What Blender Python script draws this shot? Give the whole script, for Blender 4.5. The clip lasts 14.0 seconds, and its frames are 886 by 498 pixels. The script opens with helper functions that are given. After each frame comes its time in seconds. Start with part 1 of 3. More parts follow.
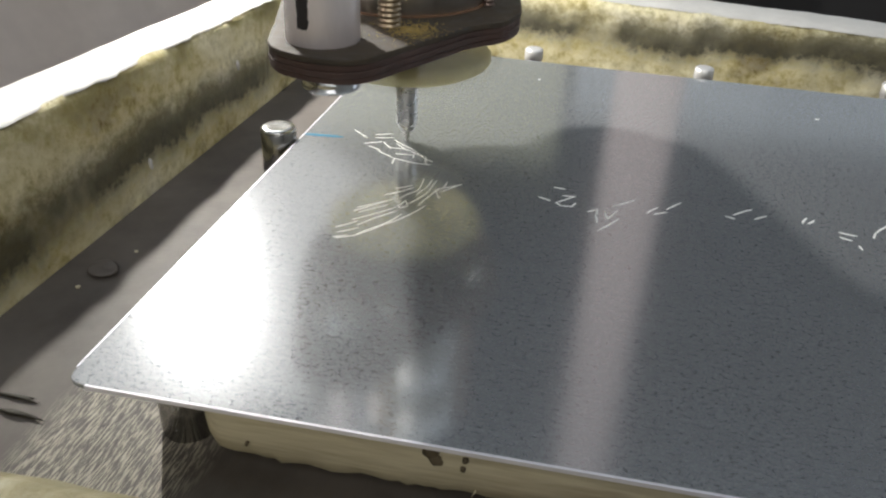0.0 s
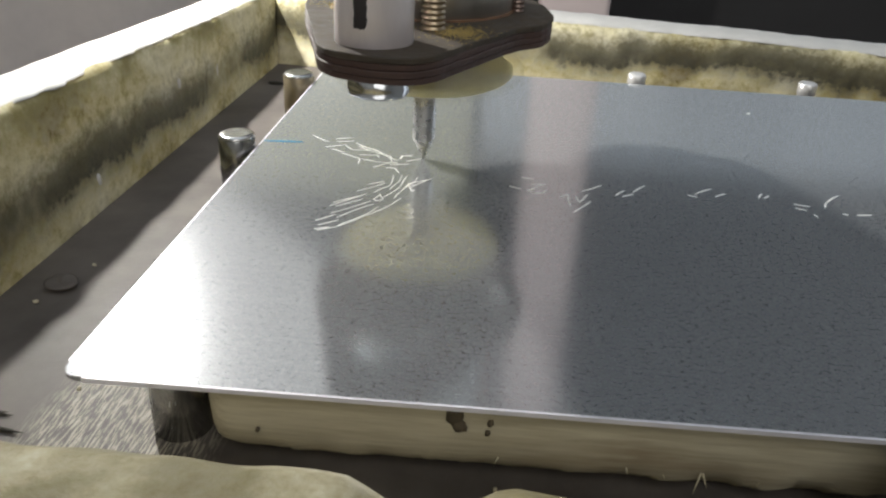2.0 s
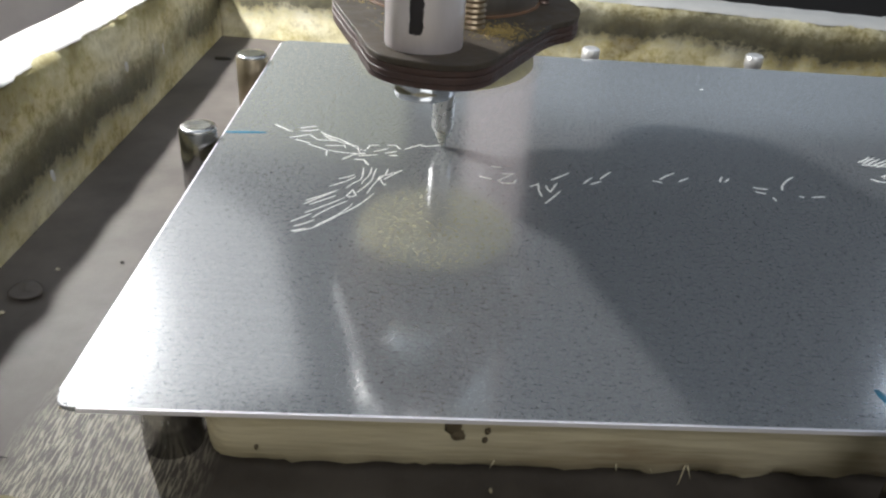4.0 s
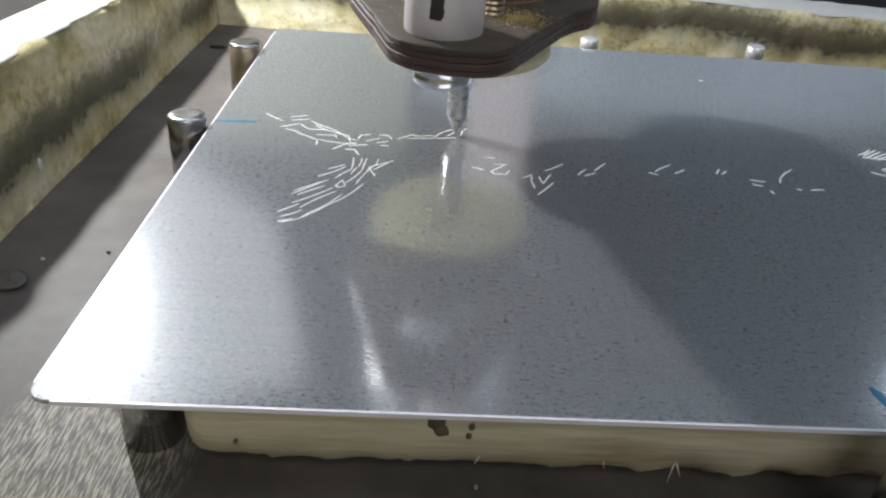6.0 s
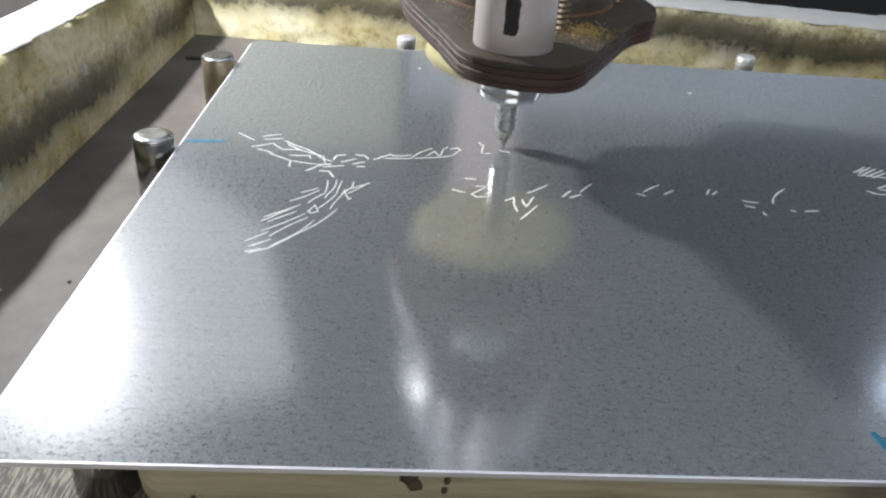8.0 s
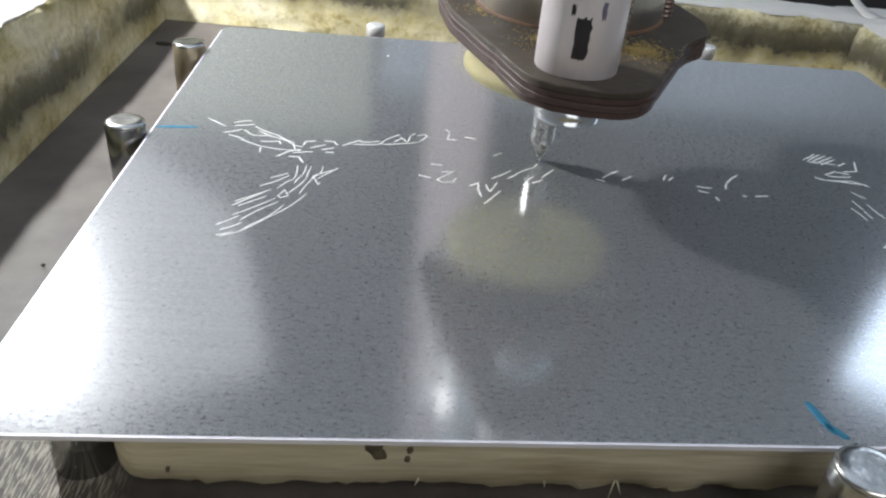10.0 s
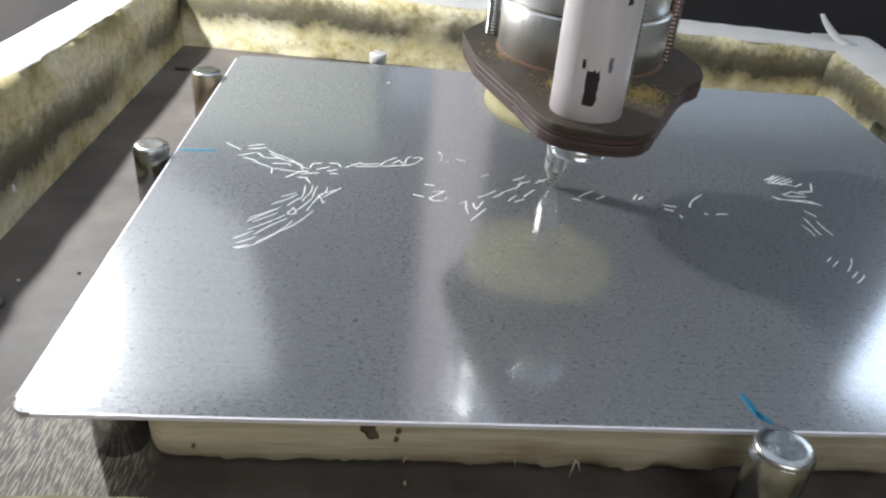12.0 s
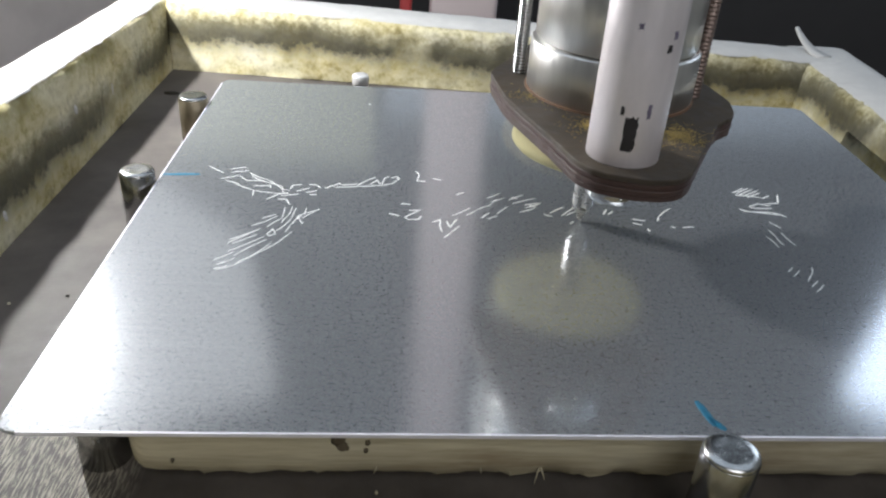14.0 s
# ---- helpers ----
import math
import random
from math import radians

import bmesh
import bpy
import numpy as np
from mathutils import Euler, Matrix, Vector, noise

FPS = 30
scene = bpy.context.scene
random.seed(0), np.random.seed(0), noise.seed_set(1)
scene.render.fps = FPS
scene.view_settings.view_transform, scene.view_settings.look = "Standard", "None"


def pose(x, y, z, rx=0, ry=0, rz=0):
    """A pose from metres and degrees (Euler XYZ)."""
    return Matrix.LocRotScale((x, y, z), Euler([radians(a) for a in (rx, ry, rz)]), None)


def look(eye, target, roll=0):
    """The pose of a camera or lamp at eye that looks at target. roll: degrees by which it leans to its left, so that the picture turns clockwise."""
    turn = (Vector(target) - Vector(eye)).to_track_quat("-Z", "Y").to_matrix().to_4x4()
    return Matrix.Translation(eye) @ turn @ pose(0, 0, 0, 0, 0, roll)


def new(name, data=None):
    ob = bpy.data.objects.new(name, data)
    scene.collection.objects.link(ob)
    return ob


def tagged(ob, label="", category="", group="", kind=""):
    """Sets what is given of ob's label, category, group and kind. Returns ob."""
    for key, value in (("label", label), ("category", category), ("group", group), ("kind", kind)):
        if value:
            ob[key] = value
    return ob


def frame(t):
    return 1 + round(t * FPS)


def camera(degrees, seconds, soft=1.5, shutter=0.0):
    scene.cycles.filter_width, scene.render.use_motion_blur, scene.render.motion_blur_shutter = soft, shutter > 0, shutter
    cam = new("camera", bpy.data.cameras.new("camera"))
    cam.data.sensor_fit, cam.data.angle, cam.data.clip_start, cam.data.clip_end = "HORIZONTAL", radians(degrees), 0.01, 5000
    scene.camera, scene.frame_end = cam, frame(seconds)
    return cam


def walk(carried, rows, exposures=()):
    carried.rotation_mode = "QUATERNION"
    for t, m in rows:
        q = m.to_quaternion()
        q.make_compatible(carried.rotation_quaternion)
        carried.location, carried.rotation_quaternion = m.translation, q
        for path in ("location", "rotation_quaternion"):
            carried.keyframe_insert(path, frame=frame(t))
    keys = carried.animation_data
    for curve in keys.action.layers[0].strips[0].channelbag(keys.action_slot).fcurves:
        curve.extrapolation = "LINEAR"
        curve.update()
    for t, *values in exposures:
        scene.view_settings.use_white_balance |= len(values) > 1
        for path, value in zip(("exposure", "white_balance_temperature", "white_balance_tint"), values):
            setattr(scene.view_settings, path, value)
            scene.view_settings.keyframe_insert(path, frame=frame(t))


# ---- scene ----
cam = camera(58.64, 14.0, soft=2.3)
PATH = [
    (0, (0.08620, -0.08962, 0.11775), (0.03312, 0.16096, -0.03843), 2.63),
    (0.5, (0.07439, -0.09072, 0.11512), (0.02930, 0.16454, -0.03590), 3.31),
    (1, (0.07247, -0.09326, 0.11152), (0.03323, 0.16467, -0.03656), 2.78),
    (1.5, (0.07050, -0.09650, 0.10950), (0.03962, 0.16479, -0.03463), 2.61),
    (2, (0.06997, -0.09944, 0.10390), (0.04957, 0.16592, -0.03456), 3.04),
    (2.5, (0.05816, -0.09914, 0.09961), (0.05524, 0.16652, -0.03973), 3.12),
    (3, (0.05509, -0.09707, 0.10963), (0.06166, 0.16594, -0.03454), 4.40),
    (3.2, (0.05711, -0.09711, 0.11355), (0.06383, 0.16412, -0.03381), 4.16),
    (5.5, (0.06099, -0.09266, 0.11237), (0.06468, 0.16369, -0.04342), 4.22),
    (6, (0.06272, -0.09301, 0.11189), (0.06674, 0.16317, -0.04418), 4.24),
    (6.5, (0.06313, -0.09483, 0.11550), (0.06810, 0.16105, -0.04102), 4.35),
    (7, (0.06354, -0.09611, 0.11931), (0.06872, 0.15981, -0.03713), 4.42),
    (7.5, (0.06821, -0.09446, 0.11879), (0.07336, 0.16171, -0.03726), 4.37),
    (8, (0.06559, -0.08176, 0.11260), (0.07279, 0.17476, -0.04278), 4.24),
    (8.2, (0.06505, -0.07687, 0.10726), (0.07676, 0.17769, -0.05104), 4.72),
    (10.3, (0.06869, -0.09079, 0.11671), (0.08608, 0.16279, -0.04266), 5.41),
    (10.5, (0.07365, -0.09293, 0.11720), (0.08745, 0.16141, -0.04130), 5.13),
    (11, (0.07421, -0.10259, 0.12387), (0.08855, 0.15191, -0.03431), 5.21),
    (11.5, (0.07251, -0.10761, 0.12754), (0.08690, 0.14777, -0.02922), 5.30),
    (12, (0.07045, -0.10851, 0.12920), (0.08490, 0.14738, -0.02672), 5.26),
    (12.5, (0.07104, -0.10953, 0.13567), (0.08386, 0.14673, -0.01977), 4.73),
    (13, (0.07103, -0.11025, 0.13609), (0.08243, 0.14700, -0.01783), 4.32),
    (13.5, (0.07209, -0.11086, 0.13552), (0.08323, 0.14713, -0.01718), 4.38),
    (14, (0.07814, -0.11466, 0.13529), (0.09129, 0.14348, -0.01699), 4.06),
]
walk(cam, [(t, look(eye, target, roll)) for t, eye, target, roll in PATH],
     exposures=[(0.0, 0.0, 6640, 10), (2.6, -0.04, 6580, 10), (5.5, 0.0, 6150, 11), (8.2, 0.0, 6200, 11), (11.0, 0.08, 6180, 11), (12.5, 0.12, 6180, 11), (14.0, 0.02, 6190, 11)])

# ---- light ----
world = bpy.data.worlds.new("room_light")
scene.world = world
world.use_nodes = True
world.node_tree.nodes["Background"].inputs[0].default_value = (0.78, 0.89, 1.0, 1)
world.node_tree.nodes["Background"].inputs[1].default_value = 0.82


def area_lamp(name, place, target, size_x, size_y, watts, colour):
    data = bpy.data.lights.new(name, "AREA")
    data.shape, data.size, data.size_y = "RECTANGLE", size_x, size_y
    data.energy, data.color = watts, colour
    ob = new(name, data)
    ob.matrix_world = look(place, target)
    return ob


# Unseen soft panel, added so the sheet's left part reflects a pale zone.
area_lamp("pale_zone_light", (-0.60, 1.19, 0.86), (-0.02, 0.06, 0.02), 0.76, 0.55, 0.75, (1.0, 0.99, 0.95))
area_lamp("side_window_daylight", (1.10, 0.95, 0.62), (0.15, 0.10, 0.02), 0.36, 0.5, 1.6, (0.78, 0.88, 1.0))
# Unseen fill lamp behind the camera, added to brighten tube, walls and packing.
area_lamp("front_fill_light", (0.30, -1.05, 1.05), (0.10, 0.25, 0.02), 0.9, 0.8, 8.5, (1.0, 0.985, 0.955))
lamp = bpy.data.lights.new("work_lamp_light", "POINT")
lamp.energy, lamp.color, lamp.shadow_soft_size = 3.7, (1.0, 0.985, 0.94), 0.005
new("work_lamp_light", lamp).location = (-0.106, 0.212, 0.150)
scene.view_settings.exposure = 0.0

# ---- materials ----


def nodes_of(name):
    m = bpy.data.materials.new(name)
    m.use_nodes = True
    return m, m.node_tree, m.node_tree.nodes["Principled BSDF"]


def coords(nt, scale=(1, 1, 1), turn=0.0):
    tc, mp = nt.nodes.new("ShaderNodeTexCoord"), nt.nodes.new("ShaderNodeMapping")
    mp.inputs["Scale"].default_value = scale
    mp.inputs["Rotation"].default_value = (0, 0, turn)
    nt.links.new(tc.outputs["Object"], mp.inputs[0])
    return mp.outputs[0]


def grain(nt, vec, scale, detail=4.0, rough=0.6):
    n = nt.nodes.new("ShaderNodeTexNoise")
    n.inputs["Scale"].default_value, n.inputs["Detail"].default_value, n.inputs["Roughness"].default_value = scale, detail, rough
    nt.links.new(vec, n.inputs["Vector"])
    return n.outputs[0]


def ramp(nt, fac, *stops):
    r = nt.nodes.new("ShaderNodeValToRGB")
    el = r.color_ramp.elements
    while len(el) < len(stops):
        el.new(0.5)
    for e, (p, c) in zip(el, stops):
        e.position, e.color = p, (*c, 1) if len(c) == 3 else c
    nt.links.new(fac, r.inputs[0])
    return r.outputs[0]


def blend(nt, fac, a, b, kind="MIX"):
    m = nt.nodes.new("ShaderNodeMix")
    m.data_type, m.blend_type = "RGBA", kind
    for sock, v in ((m.inputs[0], fac), (m.inputs[6], a), (m.inputs[7], b)):
        if isinstance(v, (int, float)):
            sock.default_value = v
        elif isinstance(v, tuple):
            sock.default_value = (*v, 1)
        else:
            nt.links.new(v, sock)
    return m.outputs[2]


def relief(nt, bsdf, height, strength, distance):
    b = nt.nodes.new("ShaderNodeBump")
    b.inputs["Strength"].default_value, b.inputs["Distance"].default_value = strength, distance
    nt.links.new(height, b.inputs["Height"])
    nt.links.new(b.outputs[0], bsdf.inputs["Normal"])


def grey(v):
    return (v, v, v)


def plain(name, colour, rough=0.5, metal=0.0, vary=0.25, scale=300.0, bump=0.15, stretch=(1, 1, 1)):
    m, nt, b = nodes_of(name)
    vec = coords(nt, stretch)
    big, small = grain(nt, vec, scale * 0.22), grain(nt, vec, scale, 5.0)
    dark = tuple(c * (1 - vary) for c in colour)
    lite = tuple(min(1, c * (1 + vary * 0.6)) for c in colour)
    col = blend(nt, 0.5, ramp(nt, big, (0.3, dark), (0.7, lite)), ramp(nt, small, (0.3, dark), (0.7, lite)))
    nt.links.new(col, b.inputs["Base Color"])
    nt.links.new(ramp(nt, small, (0.3, grey(max(0.03, rough * 0.8))), (0.7, grey(min(1, rough * 1.2)))), b.inputs["Roughness"])
    b.inputs["Metallic"].default_value = metal
    relief(nt, b, small, bump, 0.0004)
    return m


def sheet_metal():
    """Rolled zinc-grey sheet: a near-mirror skin over a matt speckled grain, with faint rolling lines along x."""
    m, nt, b = nodes_of("rolled_sheet_metal")
    lines = grain(nt, coords(nt, (22, 1500, 1)), 1.0, 2.0)
    speck = grain(nt, coords(nt, (0.8, 1.0, 1)), 2700.0, 2.0, 0.7)
    spangle = grain(nt, coords(nt, (0.7, 1.0, 1)), 1150.0, 2.0, 0.6)
    cloud = grain(nt, coords(nt, (9, 16, 1)), 1.6, 5.0)
    col = blend(nt, 0.45, ramp(nt, lines, (0.30, (0.51, 0.53, 0.555)), (0.70, (0.61, 0.635, 0.66))),
                ramp(nt, blend(nt, 0.5, speck, spangle), (0.36, (0.50, 0.515, 0.535)), (0.5, (0.55, 0.57, 0.59)), (0.64, (0.61, 0.63, 0.65))))
    nt.links.new(col, b.inputs["Base Color"])
    b.inputs["Metallic"].default_value = 0.95
    nt.links.new(blend(nt, 0.4, ramp(nt, cloud, (0.3, grey(0.09)), (0.75, grey(0.13))), ramp(nt, speck, (0.25, grey(0.10)), (0.75, grey(0.18)))), b.inputs["Roughness"])
    relief(nt, b, blend(nt, 0.75, lines, speck), 0.035, 0.00010)
    matt = nt.nodes.new("ShaderNodeBsdfPrincipled")
    nt.links.new(col, matt.inputs["Base Color"])
    matt.inputs["Metallic"].default_value = 0.20
    nt.links.new(ramp(nt, spangle, (0.36, grey(0.26)), (0.64, grey(0.36))), matt.inputs["Roughness"])
    relief(nt, matt, blend(nt, 0.5, spangle, speck), 0.16, 0.00020)
    both = nt.nodes.new("ShaderNodeMixShader")
    nt.links.new(ramp(nt, blend(nt, 0.35, speck, spangle), (0.22, grey(0.12)), (0.5, grey(0.235)), (0.78, grey(0.37))), both.inputs[0])
    nt.links.new(b.outputs[0], both.inputs[1])
    nt.links.new(matt.outputs[0], both.inputs[2])
    nt.links.new(both.outputs[0], nt.nodes["Material Output"].inputs["Surface"])
    return m


def stained_plaster(name="stained_cream_plaster", tint=(1.0, 1.0, 1.0), damp=0.96, rise=0.0):
    """Cream paint over plaster, with olive and brown damp stains and a black tide mark."""
    m, nt, b = nodes_of(name)
    vec = coords(nt)
    patch, fine, speck = grain(nt, coords(nt, (1, 1, 1.4)), 34.0, 6.0), grain(nt, vec, 330.0, 6.0, 0.68), grain(nt, vec, 900.0, 3.0)
    col = ramp(nt, patch, (0.32, (0.24, 0.175, 0.05)), (0.42, (0.54, 0.45, 0.18)), (0.54, (0.74, 0.67, 0.40)), (0.70, (0.85, 0.80, 0.62)))
    col = blend(nt, 0.36, col, ramp(nt, fine, (0.36, (0.20, 0.165, 0.06)), (0.47, (0.58, 0.53, 0.34)), (0.60, (0.86, 0.82, 0.64))))
    sep = nt.nodes.new("ShaderNodeSeparateXYZ")
    nt.links.new(vec, sep.inputs[0])
    wob = nt.nodes.new("ShaderNodeMath")
    wob.operation = "MULTIPLY_ADD"
    nt.links.new(grain(nt, coords(nt, (1, 1, 0.6)), 15.0, 6.0), wob.inputs[0])
    wob.inputs[1].default_value = 0.032
    rag = nt.nodes.new("ShaderNodeMath")
    rag.operation = "MULTIPLY_ADD"
    nt.links.new(fine, rag.inputs[0])
    rag.inputs[1].default_value = 0.010
    nt.links.new(sep.outputs[2], rag.inputs[2])
    lower = nt.nodes.new("ShaderNodeMath")
    lower.operation = "SUBTRACT"
    nt.links.new(rag.outputs[0], lower.inputs[0])
    lower.inputs[1].default_value = 0.005
    nt.links.new(lower.outputs[0], wob.inputs[2])
    tide = ramp(nt, wob.outputs[0], (0.0, grey(0)), (0.021 + rise, grey(0.10)), (0.027 + rise, grey(1)), (0.034 + rise, grey(0.97)), (0.042 + rise, grey(0.10)))
    mottled = blend(nt, 1.0, tide, ramp(nt, fine, (0.25, grey(0.85)), (0.6, grey(1))), "MULTIPLY")
    blot = grain(nt, coords(nt, (1, 1, 0.8)), 21.0, 4.0)
    mottled = blend(nt, 1.0, mottled, ramp(nt, blot, (0.34, grey(0.5)), (0.46, grey(damp))), "MULTIPLY")
    moss = blend(nt, 1.0, ramp(nt, wob.outputs[0], (0.047 + rise * 0.5, grey(0)), (0.054 + rise * 0.5, grey(0.75))), ramp(nt, patch, (0.42, grey(1)), (0.60, grey(0.1))), "MULTIPLY")
    col = blend(nt, moss, col, (0.17, 0.145, 0.04))
    col = blend(nt, 1.0, blend(nt, mottled, col, (0.05, 0.046, 0.028)), tint, "MULTIPLY")
    nt.links.new(col, b.inputs["Base Color"])
    b.inputs["Roughness"].default_value = 0.72
    relief(nt, b, blend(nt, 0.5, fine, speck), 0.5, 0.0012)
    return m


def worn_floor():
    """Dark grey worn bed with grain along y and pale scraped streaks by one corner."""
    m, nt, b = nodes_of("worn_grey_bed")
    streak = grain(nt, coords(nt, (2400, 230, 1), -0.30), 1.0, 3.0, 0.6)
    blot = grain(nt, coords(nt), 34.0, 5.0)
    fine = grain(nt, coords(nt), 700.0, 3.0)
    col = ramp(nt, blot, (0.3, (0.068, 0.060, 0.056)), (0.7, (0.150, 0.134, 0.122)))
    col = blend(nt, 0.05, col, ramp(nt, streak, (0.3, (0.03, 0.028, 0.027)), (0.7, (0.14, 0.13, 0.12))))
    tc, mp, gr = nt.nodes.new("ShaderNodeTexCoord"), nt.nodes.new("ShaderNodeMapping"), nt.nodes.new("ShaderNodeTexGradient")
    gr.gradient_type = "SPHERICAL"
    mp.inputs["Location"].default_value = (-0.001 * 45, -0.010 * 20, 0)
    mp.inputs["Scale"].default_value = (45, 20, 1)
    nt.links.new(tc.outputs["Object"], mp.inputs[0])
    nt.links.new(mp.outputs[0], gr.inputs[0])
    scraped = blend(nt, 1.0, ramp(nt, gr.outputs[0], (0.05, grey(0)), (0.35, grey(1))), ramp(nt, streak, (0.47, grey(0)), (0.58, grey(1))), "MULTIPLY")
    col = blend(nt, scraped, col, (0.36, 0.33, 0.27))
    nt.links.new(col, b.inputs["Base Color"])
    b.inputs["Specular IOR Level"].default_value = 0.2
    nt.links.new(ramp(nt, blot, (0.3, grey(0.50)), (0.7, grey(0.66))), b.inputs["Roughness"])
    relief(nt, b, blend(nt, 0.5, streak, fine), 0.12, 0.0004)
    return m


SHEET, PLASTER, BED = sheet_metal(), stained_plaster(), worn_floor()
SUNNY = stained_plaster("lightly_stained_plaster", damp=0.97, rise=0.004)
# South rim's stained plaster: its weaker light is put into a darker tint.
DIMMED = stained_plaster("dimmed_stained_plaster", (0.62, 0.60, 0.60), damp=0.7)
WHITE_CAP = plain("chalky_white_paint", (0.56, 0.55, 0.53), 0.7, 0, 0.12, 240, 0.5)
SCRATCH = plain("bright_burred_scratch", (0.93, 0.93, 0.90), 0.55, 0.0, 0.06, 2500, 0.4)
STEEL = plain("turned_steel", (0.55, 0.55, 0.54), 0.24, 1.0, 0.35, 420, 0.2, (1, 1, 0.25))
NEEDLE = plain("bright_ground_steel", (0.62, 0.61, 0.60), 0.28, 1.0, 0.08, 500, 0.02)
CHROME = plain("polished_steel", (0.66, 0.66, 0.66), 0.16, 1.0, 0.12, 500, 0.015)
ALU = plain("brushed_aluminium_tube", (0.80, 0.74, 0.75), 0.40, 0.40, 0.15, 260, 0.15, (1, 1, 0.3))
PHENOLIC = plain("brown_laminate", (0.056, 0.041, 0.026), 0.7, 0, 0.7, 330, 0.6)
EDGE_RED = plain("red_brown_laminate_edge", (0.062, 0.033, 0.026), 0.6, 0, 0.35, 600, 0.4)
BRASSY = plain("tarnished_thread", (0.42, 0.34, 0.24), 0.42, 1.0, 0.3, 600, 0.2)
COPPER = plain("copper_winding", (0.33, 0.25, 0.22), 0.45, 0.9, 0.25, 600, 0.2)
RUST = plain("dull_rust", (0.16, 0.085, 0.045), 0.8, 0, 0.4, 700, 0.5)
SATIN = plain("satin_steel", (0.74, 0.725, 0.70), 0.36, 1.0, 0.2, 300, 0.05, (1, 1, 0.2))
STUD_STEEL = plain("bright_cadmium_steel", (0.80, 0.79, 0.78), 0.38, 0.5, 0.2, 600, 0.3)
DULL_PIN = plain("dull_brassy_steel", (0.46, 0.39, 0.28), 0.36, 0.9, 0.3, 420, 0.2, (1, 1, 0.25))
PIN_STEEL = plain("ground_pin_steel", (0.42, 0.42, 0.42), 0.20, 1.0, 0.2, 300, 0.05, (1, 1, 0.2))
BLURRED_CREAM = plain("vibrating_cream_felt", (0.74, 0.67, 0.35), 0.85, 0, 0.14, 500, 0.3)
BLURRED_CREAM.node_tree.nodes["Principled BSDF"].inputs["Alpha"].default_value = 0.62
BLUR_SHELL = plain("faint_cream_blur", (0.70, 0.64, 0.46), 0.9, 0, 0.1, 500, 0.2)
BLUR_SHELL.node_tree.nodes["Principled BSDF"].inputs["Alpha"].default_value = 0.08


def sawn_wood():
    """Pale sawn softwood with brown stains and fine grain along its length."""
    m, nt, b = nodes_of("pale_sawn_wood")
    line, patch = grain(nt, coords(nt, (55, 900, 900)), 1.0, 4.0), grain(nt, coords(nt, (22, 60, 90)), 1.0, 4.0)
    col = ramp(nt, line, (0.3, (0.41, 0.365, 0.26)), (0.7, (0.59, 0.545, 0.41)))
    col = blend(nt, ramp(nt, patch, (0.52, grey(0)), (0.70, grey(0.5))), col, (0.22, 0.15, 0.085))
    nt.links.new(col, b.inputs["Base Color"])
    b.inputs["Roughness"].default_value = 0.78
    relief(nt, b, line, 0.4, 0.0004)
    return m


WOOD = sawn_wood()
BLACK = plain("black_paint", (0.022, 0.018, 0.02), 0.5, 0, 0.3, 900, 0.3)
VIOLET = plain("faded_violet_ink", (0.20, 0.17, 0.24), 0.6, 0, 0.3, 900, 0.2)
BLUE = plain("blue_marker_ink", (0.01, 0.20, 0.34), 0.45, 0, 0.35, 700, 0.1)
BLUE.node_tree.nodes["Principled BSDF"].inputs["Alpha"].default_value = 0.75
EDGE_AND_GLARE = plain("sheared_edge_and_glare", (0.72, 0.71, 0.77), 0.5, 0.15, 0.12, 500, 0.3, (0.3, 1, 1))
WOOD_STAIN = plain("brown_wood_stain", (0.11, 0.088, 0.058), 0.8, 0, 0.4, 900, 0.3)
GRIME_AND_GAPS = plain("black_grime_and_gaps", (0.03, 0.026, 0.018), 0.8, 0, 0.4, 900, 0.4)
GOLD_DUST = plain("brass_filings", (0.50, 0.36, 0.12), 0.4, 0.8, 0.4, 1500, 0.6)
DRAPE = plain("beige_grey_cloth", (0.72, 0.65, 0.61), 0.85, 0, 0.12, 30, 0.2)
DARK_WALL = plain("dark_panel", (0.035, 0.034, 0.036), 0.75, 0, 0.3, 12, 0.2)
ROOM = plain("grey_wall_paint", (0.040, 0.046, 0.055), 0.8, 0, 0.12, 6, 0.2)
PALE_ROOM = plain("pale_bounce_paint", (0.46, 0.45, 0.42), 0.8, 0, 0.10, 6, 0.2)
BLUISH_REFLECTOR = plain("bluish_reflector_colour", (0.78, 0.84, 0.90), 0.8, 0, 0.1, 9, 0.2)
PALE_REFLECTOR = plain("pale_reflector_colour", (0.82, 0.80, 0.58), 0.8, 0, 0.1, 9, 0.2)
POST = plain("pale_pinkish_post_paint", (0.70, 0.60, 0.60), 0.6, 0, 0.06, 20, 0.1)
RED = plain("red_paint", (0.42, 0.05, 0.05), 0.5, 0, 0.2, 40, 0.1)
BENCH = plain("dark_bench_top", (0.17, 0.16, 0.15), 0.7, 0, 0.3, 25, 0.3)

# ---- building helpers ----


def part(name, bm, material, parent=None, label="", smooth=True):
    me = bpy.data.meshes.new(name)
    bmesh.ops.recalc_face_normals(bm, faces=bm.faces)
    bm.to_mesh(me)
    bm.free()
    for p in me.polygons:
        p.use_smooth = smooth
    me.materials.append(material)
    ob = new(name, me)
    ob.parent = parent
    if label:
        ob["label"] = label
    return ob


